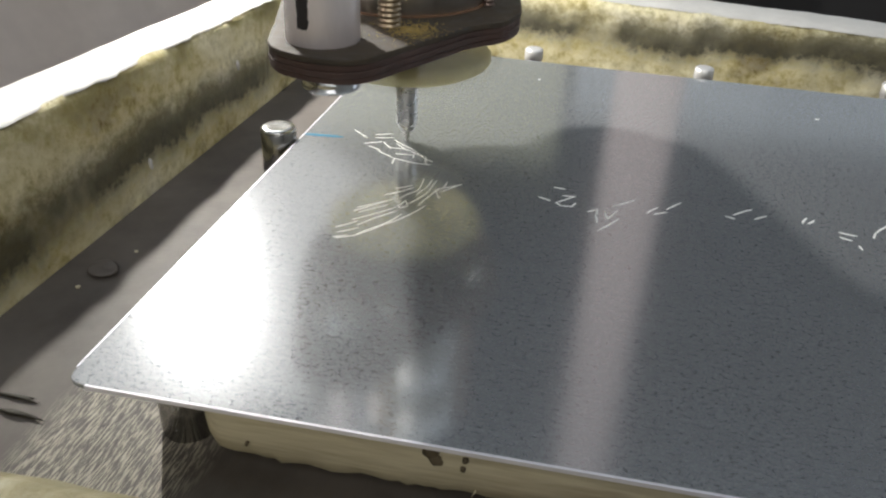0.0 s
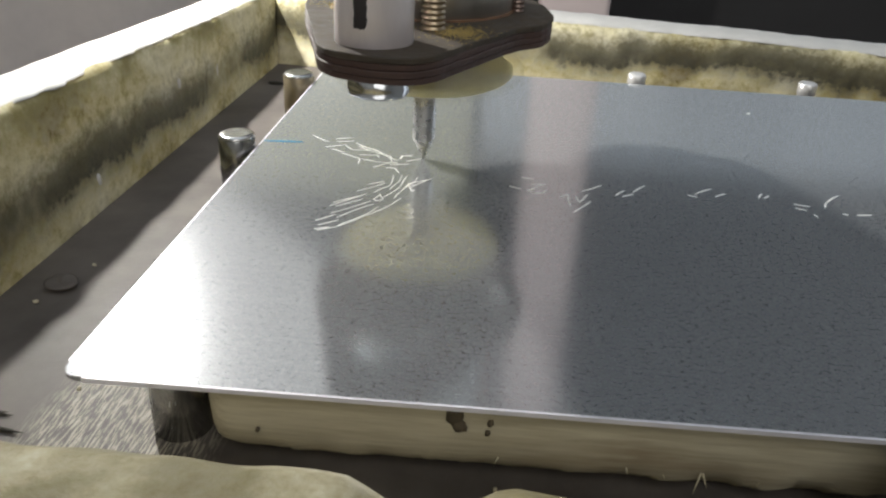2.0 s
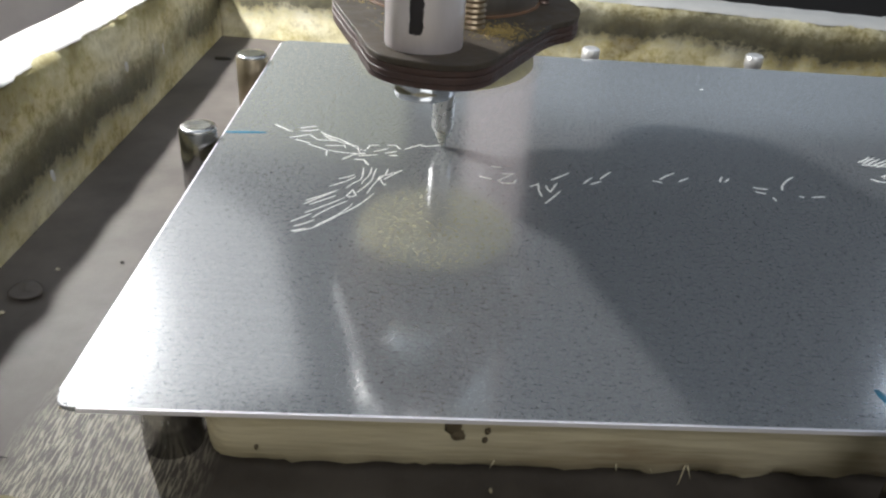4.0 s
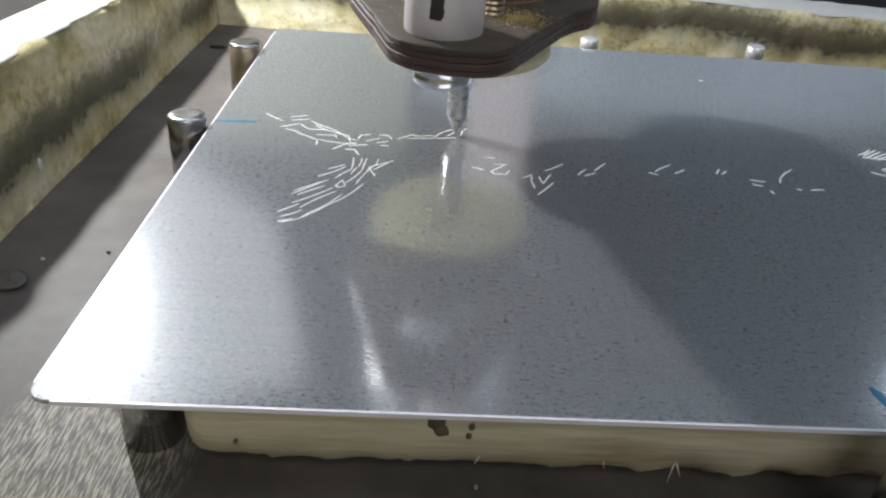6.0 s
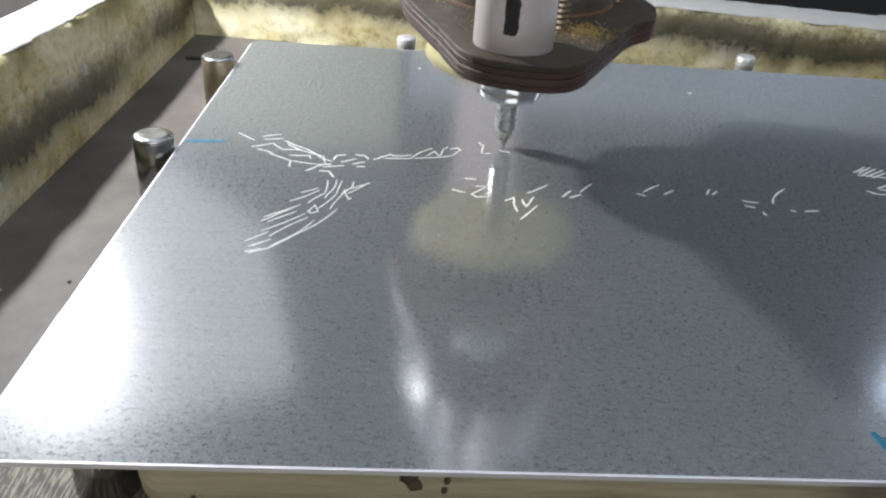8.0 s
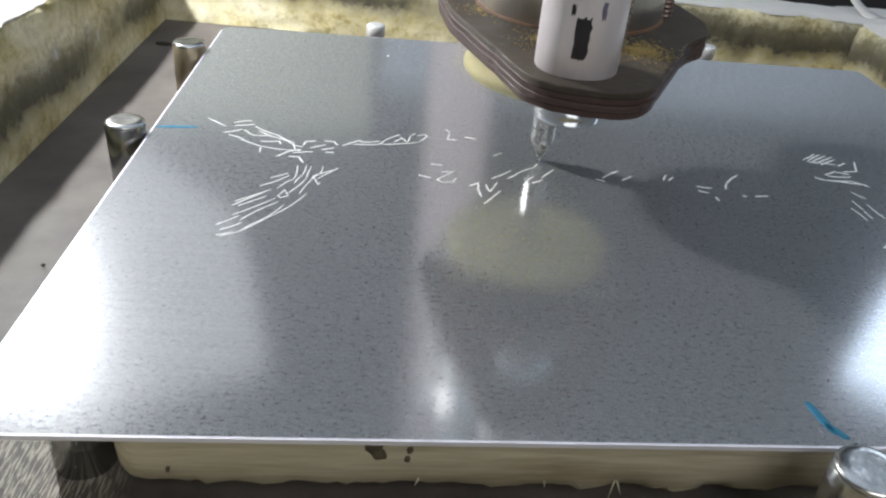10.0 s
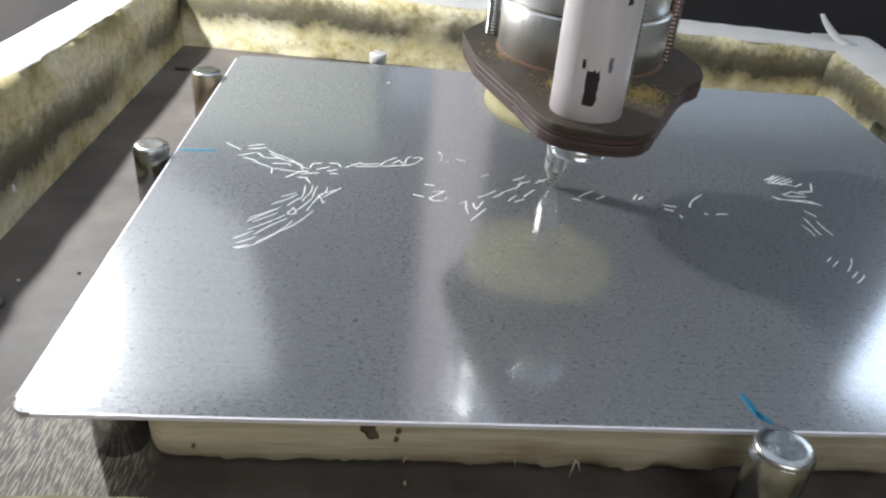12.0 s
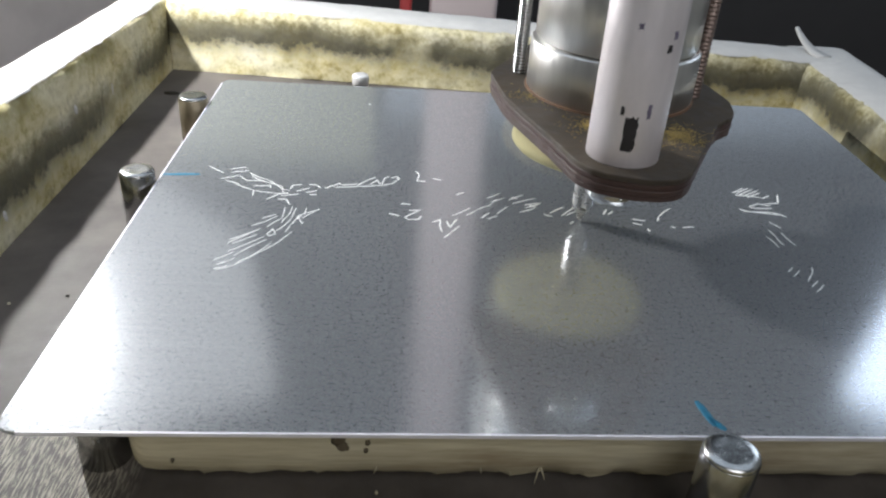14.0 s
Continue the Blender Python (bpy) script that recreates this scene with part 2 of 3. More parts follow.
def lathe(profile, seg=48, cx=0.0, cy=0.0, rough=0.0):
    """A turned solid: (radius, z) from the bottom up, closed at both ends."""
    bm = bmesh.new()
    rings = []
    for r, z in profile:
        ring = []
        for i in range(seg):
            a = 2 * math.pi * i / seg
            q = r * (1 + rough * noise.noise((3 * math.cos(a) + cx * 900, 3 * math.sin(a), z * 400)))
            ring.append(bm.verts.new((cx + q * math.cos(a), cy + q * math.sin(a), z)))
        rings.append(ring)
    for a, b in zip(rings, rings[1:]):
        for i in range(seg):
            bm.faces.new((a[i], a[(i + 1) % seg], b[(i + 1) % seg], b[i]))
    bm.faces.new(rings[0])
    bm.faces.new(rings[-1])
    return bm


def slab(outline, z0, z1, chamfer=0.0003):
    """A plate of that outline, with its edges broken."""
    bm = bmesh.new()
    cx, cy = sum(p[0] for p in outline) / len(outline), sum(p[1] for p in outline) / len(outline)
    rings = []
    for z, inset in ((z0, chamfer), (z0 + chamfer, 0), (z1 - chamfer, 0), (z1, chamfer)):
        ring = []
        for x, y in outline:
            d = math.hypot(x - cx, y - cy)
            k = 1 - inset / d
            ring.append(bm.verts.new((cx + (x - cx) * k, cy + (y - cy) * k, z)))
        rings.append(ring)
    n = len(outline)
    for a, b in zip(rings, rings[1:]):
        for i in range(n):
            bm.faces.new((a[i], a[(i + 1) % n], b[(i + 1) % n], b[i]))
    bm.faces.new(rings[0])
    bm.faces.new(rings[-1])
    return bm


def rounded(corners, r, steps=6):
    """An outline with its corners rounded."""
    out, n = [], len(corners)
    for i in range(n):
        p, q, s = Vector(corners[i - 1]), Vector(corners[i]), Vector(corners[(i + 1) % n])
        k = min(r, (p - q).length * 0.45, (s - q).length * 0.45)
        a, b = q + (p - q).normalized() * k, q + (s - q).normalized() * k
        for j in range(steps + 1):
            u = j / steps
            out.append(tuple(a * (1 - u) ** 2 + q * 2 * u * (1 - u) + b * u * u))
    return out


def box(x0, x1, y0, y1, z0, z1, bevel=0.0):
    bm = bmesh.new()
    bmesh.ops.create_cube(bm, size=1)
    for v in bm.verts:
        v.co = Vector(((x0 + x1) / 2 + v.co.x * (x1 - x0), (y0 + y1) / 2 + v.co.y * (y1 - y0), (z0 + z1) / 2 + v.co.z * (z1 - z0)))
    if bevel:
        bmesh.ops.bevel(bm, geom=bm.edges[:], offset=bevel, segments=3, affect="EDGES", profile=0.5)
    return bm


def empty(name, place=(0, 0, 0), **tags):
    ob = new(name)
    ob.location = place
    return tagged(ob, **tags)


def structure(ob, label):
    return tagged(ob, label=label, kind="structure")


# ---- the tray: bed and four plastered walls ----
PLATE_Z = 0.022
bm = bmesh.new()
bmesh.ops.create_grid(bm, x_segments=90, y_segments=90, size=0.5)
for v in bm.verts:
    x, y = 0.11 + v.co.x * 0.46, 0.115 + v.co.y * 0.46
    v.co = Vector((x, y, -0.0004 + 0.0005 * noise.noise((x * 40, y * 12, 0)) - 0.0004))
structure(part("floor", bm, BED), "dark grey worn machine bed with pale scraped streaks")


def tray_wall(name, p0, p1, out, thick, h0, h1, seed, label, chips=(), bare=0.10, material=None):
    """A plastered rim: an uneven body and a ragged white cap along its top. p0, p1: the foot of its inner face; out: the way outward."""
    p0, p1, out = Vector((*p0, 0)), Vector((*p1, 0)), Vector((*out, 0))
    n = int((p1 - p0).length / 0.0022)

    def sweep(profile, wobble, bite):
        bm, rows = bmesh.new(), []
        for i in range(n + 1):
            u = i / n
            base, h = p0.lerp(p1, u), h0 + (h1 - h0) * u
            h += 0.0005 * noise.noise((u * 7, seed, 0)) + 0.00025 * noise.noise((u * 40, seed, 3))
            dent = sum(d * math.exp(-(((u - c) / w) ** 4)) for c, w, d in chips)
            row = []
            for k, (o, z, free) in enumerate(profile):
                q = base + out * (o * thick)
                q.z = (h - dent) * z if z < 1.5 else h - dent + (z - 2)
                jit = Vector([noise.noise((q.x * f + seed, q.y * f + k * 0.7 * (f > 100), q.z * f + e)) for e, f in ((0, 130), (9, 130), (5, 170))])
                q += out * (wobble * jit.x * free)
                if bite and k < 2:
                    q += out * (0.0016 * noise.noise((u * 19, seed, 7)) + 0.0010 * noise.noise((u * 75, seed, 8)) + 0.0008 * noise.noise((u * 190, seed, 9)))
                q.z += wobble * 0.4 * jit.z * free * (z > 0.02)
                row.append(bm.verts.new(q))
            rows.append(row)
        for a, b in zip(rows, rows[1:]):
            for k in range(len(profile) - 1):
                bm.faces.new((a[k], a[k + 1], b[k + 1], b[k]))
        bm.faces.new(rows[0])
        bm.faces.new(rows[-1])
        return bm

    body = sweep([(0, -0.02, 0), (0, 0.0, 1), (0.0, 0.12, 1), (0.0, 0.25, 1), (0.01, 0.4, 1), (0.01, 0.55, 1), (0.02, 0.7, 1), (0.03, 0.84, 1),
                  (0.06, 0.95, 1), (0.14, 1.0, 0.6), (0.5, 1.0, 0.3), (0.88, 1.0, 0.3), (1.0, 0.93, 0.3), (1.0, -0.02, 0)], 0.0011, False)
    wall = structure(part(name, body, material or PLASTER), label)
    cap = sweep([(bare, 1.9996, 0.3), (bare + 0.02, 2.0003, 0.4), (0.6, 2.0006, 0.4), (0.9, 2.0006, 0.4), (1.03, 2.0, 0.3), (1.03, 1.9999 * 0.47, 0.2)], 0.0004, True)
    part("white_cap", cap, WHITE_CAP, wall, "chalky white paint layer with a ragged edge")
    return wall


tray_wall("wall_west", (-0.0515, -0.075), (-0.0475, 0.310), (-1, 0), 0.0200, 0.0460, 0.0335, 1.3, "cream plastered tray wall with black and olive damp stains")
tray_wall("wall_north", (-0.0480, 0.2865), (0.300, 0.2655), (0.06, 1), 0.0290, 0.0335, 0.0258, 5.1, "cream plastered tray wall with olive stains and white top", material=SUNNY)
tray_wall("wall_east", (0.2680, -0.075), (0.2715, 0.300), (1, 0), 0.0330, 0.0270, 0.0258, 8.7, "cream plastered tray wall with grey stains and white top")
tray_wall("wall_south", (-0.060, -0.0290), (0.300, -0.0260), (0, -1), 0.0360, 0.0388, 0.0388, 3.9, "chipped plastered tray wall with stained rounded edge",
          chips=((0.345, 0.020, 0.0036), (0.49, 0.02, 0.0012)), bare=0.42, material=DIMMED)

# a curled flake of paint on the corner of the rim
bm = bmesh.new()
rows = []
for i in range(12):
    u = i / 11
    c = Vector((0.286 - 0.010 * u, 0.279 + 0.018 * u, 0.0262 + 0.010 * u * u))
    w = 0.0045 * (1 - 0.75 * u)
    rows.append([bm.verts.new(c + Vector((s * w, s * w * 0.4, d))) for s, d in ((-1, 0), (1, 0), (1, 0.0009), (-1, 0.0009))])
for a, b in zip(rows, rows[1:]):
    for k in range(4):
        bm.faces.new((a[k], a[(k + 1) % 4], b[(k + 1) % 4], b[k]))
bm.faces.new(rows[0])
bm.faces.new(rows[-1])
tagged(part("paint_flake", bm, WHITE_CAP), "curled flake of white paint peeling off the rim", "flake")

# ---- marks of wear in the tray ----


def blob(name, x, y, z, rx, ry, rz, seed, material, label="", category="", parent=None, lump=0.35):
    bm = bmesh.new()
    bmesh.ops.create_icosphere(bm, subdivisions=2, radius=1)
    for v in bm.verts:
        k = 1 + lump * noise.noise((v.co.x * 1.7 + seed, v.co.y * 1.7, v.co.z * 1.7))
        v.co = Vector((x + v.co.x * rx * k, y + v.co.y * ry * k, z + v.co.z * rz * k))
    ob = part(name, bm, material, parent, label)
    return tagged(ob, category=category) if category else ob


west = bpy.data.objects["wall_west"]
blob("crack", -0.0512, 0.1238, 0.0032, 0.0007, 0.0011, 0.0042, 1, GRIME_AND_GAPS, "", "", west)
for x, y, z, h in ((-0.0492, 0.2065, 0.0172, 0.0032), (-0.0503, 0.1005, 0.0110, 0.0026), (-0.0500, 0.1080, 0.0085, 0.0022), (-0.0494, 0.1700, 0.0210, 0.0020)):
    blob("paint_drip", x, y, z, 0.0007, 0.0010, h, y * 99, WHITE_CAP, "dried drip of pale paint", "", west)
for i in range(16):
    y = 0.078 + 0.0024 * i + random.uniform(-0.001, 0.001)
    blob("paint_crumb", -0.0545 - random.uniform(0, 0.0025), y, 0.0432 - 0.033 * (y + 0.075) / 0.385 * 0.36, 0.0009, 0.0013, 0.0006, i, WHITE_CAP, "", "", west)
bm = bmesh.new()
rows = []
for i in range(29):
    a = 2 * math.pi * i / 28
    lift = 0.0010 * max(0, math.sin(a)) ** 2
    rows.append([bm.verts.new((-0.0378 + r * 1.25 * math.cos(a), 0.0618 + r * math.sin(a), z + lift)) for r, z in ((0.0001, 0.0), (0.0030, 0.0001), (0.0034, 0.0007), (0.0028, 0.0009), (0.0001, 0.0004))])
for a, b in zip(rows, rows[1:]):
    for k in range(4):
        bm.faces.new((a[k], a[k + 1], b[k + 1], b[k]))
tagged(part("metal_disc_offcut", bm, BED), "dull curled disc offcut lying on the bed", "offcut")
# Flat black blob where the bed has a dark slot.
blob("dark_slot_patch", -0.0385, 0.2505, -0.0002, 0.0042, 0.0016, 0.0008, 3, GRIME_AND_GAPS, "flat black patch at a dark slot of the bed", "dirt")
for i in range(26):
    x, y = ((0.0735, 0.0077), (0.03, -0.008), (0.095, -0.004), (-0.02, 0.04), (-0.022, 0.09))[i % 5]
    x, y = (x, y) if i < 1 else (x + random.gauss(0, 0.014), y + random.gauss(0, 0.006 if i % 5 < 3 else 0.03))
    if x < -0.004 or y < 0.002 or i < 1:
        blob("swarf_crumb", x, y, 0.0001, random.uniform(0.0003, 0.0007), random.uniform(0.0003, 0.0006), 0.0004, i, (WOOD, GRIME_AND_GAPS, STEEL)[i % 3], "tiny crumb of swarf on the bed", "crumb")

for x, y, rx, ry in ((-0.0273, 0.0143, 0.0053, 0.0008), (-0.0235, 0.0100, 0.0049, 0.0011)):
    blob("grease_smear", x, y, -0.0004, rx, ry * 0.75, 0.0004, x * 999, GRIME_AND_GAPS, "flat black smear of grease on the bed", "smear", lump=0.9)

# ---- the pale wooden packing under the sheet ----


def packing(name, x0, x1, seed):
    bm, rows = bmesh.new(), []
    n = int((x1 - x0) / 0.0016)
    for i in range(n + 1):
        u = i / n
        x = x0 + (x1 - x0) * u
        end = min(1, (x - x0) / 0.006, (x1 - x) / 0.003)
        back = 0.006 * (1 - math.sqrt(max(0, 1 - (1 - end) ** 2)))
        slope = 0.0046 + 0.036 * x
        rag = 0.0009 * noise.noise((x * 120, seed, 1)) + 0.0005 * noise.noise((x * 500, seed, 2))
        row = []
        for y, z in ((0.0, 0.0210), (-0.0006, 0.019), (-0.0003, 0.013), (0.0004, 0.009), (0.0016 + rag, 0.0055 + rag), (0.005 + rag, 0.0018), (0.012, -0.0012), (0.150, -0.0012), (0.150, 0.0210)):
            f = 1 if y < 0.1 else 0
            row.append(bm.verts.new((x, slope + y + back * f + f * 0.0004 * noise.noise((x * 60, z * 200, seed)), z)))
        rows.append(row)
    m = len(rows[0])
    for a, b in zip(rows, rows[1:]):
        for k in range(m):
            bm.faces.new((a[k], a[(k + 1) % m], b[(k + 1) % m], b[k]))
    bm.faces.new(rows[0])
    bm.faces.new(rows[-1])
    return bm


blk = tagged(part("wood_packing", packing("wood_packing", 0.0205, 0.2380, 2.0), WOOD), "pale sawn wooden packing block with ragged lower edge", "wood block")
for x, lean, l in ((0.1090, 12, 0.0042), (0.1094, -20, 0.0030), (0.1020, -30, 0.0022), (0.0735, 25, 0.0018), (0.1200, 35, 0.0020), (0.0960, -10, 0.0016)):
    ob = part("splinter", lathe([(0.00022, 0.0), (0.00018, l * 0.5), (0.00006, l)], 6), WOOD, blk, "loose wood fibre")
    ob.matrix_basis = pose(x, 0.0058 + 0.036 * x, 0.0072, 165, lean, 0)
for x, z, r in ((0.0655, 0.0172, 0.0022), (0.0663, 0.0150, 0.0016), (0.0715, 0.0160, 0.0008), (0.0712, 0.0138, 0.0007), (0.0650, 0.0185, 0.0018), (0.0720, 0.0185, 0.0006), (0.031, 0.0105, 0.0005)):
    bm = bmesh.new()
    bmesh.ops.create_uvsphere(bm, u_segments=10, v_segments=6, radius=1)
    for v in bm.verts:
        k = 1 + 0.45 * noise.noise((v.co.x * 2 + x * 999, v.co.y * 2, v.co.z * 2 + z * 999))
        v.co = Vector((x + v.co.x * r * k * 0.75, 0.0041 + 0.036 * x + v.co.y * 0.0006, z + v.co.z * r * k))
    part("grime_spot", bm, WOOD_STAIN, blk)

# ---- pins and studs ----


def pin(name, x, y, r, top, label, material=PIN_STEEL, cat="pin"):
    ob = empty(name, (x, y, -0.001))
    part("shank", lathe([(r, 0.0), (r, top - 0.0012), (r - 0.0001, top - 0.0011)], 40, rough=0.006), material, ob)
    part("chamfered_top", lathe([(r - 0.0001, top - 0.0011), (r, top - 0.0009), (r - 0.0003, top - 0.0004), (r - 0.0009, top), (r * 0.6, top - 0.00006), (r * 0.2, top - 0.0001)], 40, rough=0.006), STEEL, ob, "scuffed chamfered top")
    return tagged(ob, label, cat, "locating pins round the sheet")


pin("locating_pin", -0.0083, 0.1128, 0.0053, 0.0262, "chromed steel locating pin beside a blue ink mark")
pin("locating_pin", -0.0083, 0.1812, 0.0055, 0.0262, "dull brassy steel locating pin at the sheet's edge", DULL_PIN)
pin("locating_pin", 0.1420, -0.0050, 0.0056, 0.0297, "steel locating pin with a scuffed top before the sheet")
pin("support_pin", 0.0118, 0.0172, 0.0057, 0.0221, "dull steel pin carrying the sheet's corner", STEEL)
pin("support_pin", 0.2380, 0.0200, 0.0057, 0.0221, "dull steel pin carrying the sheet's corner", STEEL)
for x, y in ((0.0540, 0.2195), (0.1195, 0.2185), (0.1875, 0.2235)):
    ob = part("stud", lathe([(0.0032, 0), (0.0032, 0.0205), (0.0036, 0.0210), (0.0036, 0.0248), (0.0030, 0.0254), (0.0012, 0.0252)], 24, rough=0.02), STUD_STEEL)
    ob.location = (x, y, -0.001)
    tagged(ob, "bright steel stud behind the sheet's back edge", "stud", "studs behind the sheet")

# ---- the sheet ----
sheet = empty("metal_sheet", (0, 0, PLATE_Z), label="rolled grey metal sheet with white engraved strokes, on pins and packing", category="metal sheet")
part("sheet", slab(rounded([(-0.0008, 0.0002), (0.2512, 0.0098), (0.2466, 0.2125), (-0.0026, 0.2102)], 0.004), -0.0009, 0.0, 0.00012), SHEET, sheet, smooth=False)

part("edge_strip", slab([(0.0034, 0.0001), (0.2480, 0.0095), (0.2480, 0.0100), (0.0034, 0.0006)], -0.0009, 0.00002, 0.00012), EDGE_AND_GLARE, sheet, "bright sheared edge and glare strip", smooth=False)
# Pale strip: the glare along the left edge is put into its colour.
part("edge_strip", slab([(-0.00105, 0.0046), (-0.0028, 0.2060), (-0.0024, 0.2060), (-0.00065, 0.0046)], -0.0009, 0.00002, 0.00012), EDGE_AND_GLARE, sheet, "bright sheared edge and glare strip", smooth=False)


def stroke_mesh(name, length, width, bow=0.0):
    """A burred scratch: a low rounded ribbon along x, tapering at both ends."""
    bm, rows = bmesh.new(), []
    for i in range(6):
        u = i / 5
        w = width * 0.5 * (0.55, 0.95, 1.0, 1.0, 0.9, 0.45)[i]
        rows.append([bm.verts.new((u * length, s * w + bow * math.sin(u * math.pi) * length, z)) for s, z in ((-1, -0.00006), (-0.5, 0.00010), (0.5, 0.00010), (1, -0.00006))])
    for a, b in zip(rows, rows[1:]):
        for k in range(4):
            bm.faces.new((a[k], a[(k + 1) % 4], b[(k + 1) % 4], b[k]))
    bm.faces.new(rows[0])
    bm.faces.new(rows[-1])
    return bm


for x, y, l, a, w in ((-0.0015, 0.1166, 0.0115, 7, 0.0021), (0.1428, 0.0166, 0.0080, -77, 0.0022), (0.1437, 0.0112, 0.0045, -50, 0.0022)):
    ob = part("ink_mark", stroke_mesh("ink_mark", l, w, 0.01), BLUE, sheet, "blue marker line")
    ob.matrix_basis = pose(x, y, 0.00002, 0, 0, a)

for x, y, r in ((0.1547, 0.1821, 0.00055), (0.060, 0.190, 0.0004)):
    blob("fleck", x, y, 0.0, r * 1.5, r, 0.00012, x * 900, SCRATCH, "", "", sheet)
LATE = []


def scratches(rows):
    """Strokes on the sheet: x, y, dx, dy in mm, width in mm, and the second at which it is cut (0: already there)."""
    for x, y, dx, dy, w, t in rows:
        length = math.hypot(dx, dy) / 1000
        ob = part("scratch", stroke_mesh("scratch", length + 0.0003, w / 1000, random.uniform(-0.05, 0.05)), SCRATCH, sheet)
        turn = math.degrees(math.atan2(dy, dx))
        ob.matrix_basis = pose(x / 1000, y / 1000, 0, 0, 0, turn)
        if t:
            LATE.append((ob, x / 1000, y / 1000, turn, t))


UPPER_A = [
    (11.5, 124.4, 5.5, -4.5, 0.42, 0), (18.8, 122.7, 4.5, 2, 0.42, 0), (19.5, 120.7, 4.9, 1.7, 0.42, 0), (25.3, 120.9, 6, -4.3, 0.42, 0),
    (31.3, 116.6, 5.8, -6.1, 0.42, 0), (37.2, 110.6, 2.5, -1.1, 0.42, 0), (17.2, 115.5, 4.7, 2.8, 0.42, 0), (22.6, 118.4, 3.1, -3.5, 0.42, 0),
    (25.7, 114.9, 4.2, 0.3, 0.42, 0), (19.1, 114.2, 4.4, -2, 0.42, 0), (26.7, 118.3, 5.9, -4.2, 0.42, 0), (32.6, 114.1, 4.6, -2, 0.42, 0),
    (37.2, 112.1, 1.2, -4.4, 0.42, 0), (28.3, 111.4, 5.1, 0.8, 0.42, 0), (33.4, 112.3, 0.6, -1.8, 0.42, 0), (22.8, 111.7, 6.2, -3.6, 0.42, 0),
]
UPPER_B = [
    (29, 108.1, 0.3, -3.3, 0.42, 0), (29.5, 108.2, 6.7, -1.2, 0.42, 0), (36.2, 107, 3.4, 0.2, 0.42, 0),
]
LOWER_A = [
    (32.7, 85.8, 6, 6.3, 0.42, 0), (34.6, 90.5, 3.6, 2.8, 0.42, 0), (37.1, 85.2, 3.3, 5.5, 0.42, 0), (40.4, 90.7, -0.2, 7.3, 0.42, 0),
    (37.8, 81.3, 1.1, 3.2, 0.42, 0), (38.9, 84.5, 1.2, -2.9, 0.42, 0), (40.1, 81.6, -1.5, -1.1, 0.42, 0), (38.6, 80.5, -0.8, 0.8, 0.42, 0),
    (40, 83.1, 3.3, 8, 0.42, 0), (43.3, 91.1, 0.5, 6.7, 0.42, 0), (40.8, 88.2, 1.1, 4, 0.42, 0), (41.9, 92.2, 0.5, 6.1, 0.42, 0),
    (42.7, 82.9, 0.9, 4.1, 0.42, 0), (43.6, 87, 2.8, 7.5, 0.42, 0), (46.5, 94.5, 0.3, 3.4, 0.42, 0), (44.3, 89.3, 0.6, 3.7, 0.42, 0),
]
LOWER_B = [
    (44.9, 93, 5.7, 4.5, 0.42, 0), (44.9, 93, 1.7, -4.6, 0.42, 0), (46.6, 88.4, 0.3, 0.7, 0.42, 0), (46.1, 91.5, 4.4, 6.3, 0.42, 0),
    (28.2, 77.4, 7.1, 6.6, 0.42, 0), (28, 75.3, 6.4, 7.6, 0.42, 0), (29.4, 75.2, 5.5, 5.4, 0.42, 0), (29, 71, 8.1, 8.8, 0.42, 0),
    (26.4, 66.3, 4, 4.3, 0.42, 0), (31.1, 68.8, 7, 9.3, 0.42, 0), (27.6, 64.1, 3.9, 3.4, 0.42, 0), (32.1, 64.2, 1.7, 2.8, 0.42, 0),
    (33.9, 67, 5.8, 9.9, 0.42, 0), (28.1, 61.4, 3.7, 2.2, 0.42, 0), (31.7, 63.6, 5.3, 7, 0.42, 0), (37.1, 70.6, 7.2, 12.5, 0.42, 0),
]
LOWER_C = [
    (27.3, 61.8, 2.8, 1.6, 0.42, 0),
]
ROW_A = [
    (33.9, 102.7, 2.5, 3.3, 0.6, 0.25), (36.4, 106, 3.2, 1.6, 0.6, 0.25), (37.2, 103.2, 2.7, 0.1, 0.6, 0.35), (39.9, 103.2, 1.5, -3, 0.6, 0.35),
    (40, 110.3, 0.4, 2.7, 0.6, 1), (40.4, 113, 2.6, 0.8, 0.6, 1), (38, 105.5, 4.9, 1.5, 0.6, 1.25), (42.1, 109.1, 3.6, 2.5, 0.6, 1.5),
    (45.5, 114.2, 2.6, 0, 0.6, 2.5), (48.1, 114.3, 1.2, -2.1, 0.6, 2.5), (45.3, 108.5, 2.9, 1.6, 0.6, 2), (46.4, 107.2, 2.2, -0, 0.6, 2.3),
    (50.6, 112, 2, 2.2, 0.6, 3.05), (52.6, 113.8, 2.2, 2.3, 0.6, 3.4), (54.8, 116.1, 1.2, -1, 0.6, 3.4), (56, 115.2, 2.1, 0.3, 0.6, 3.8),
]
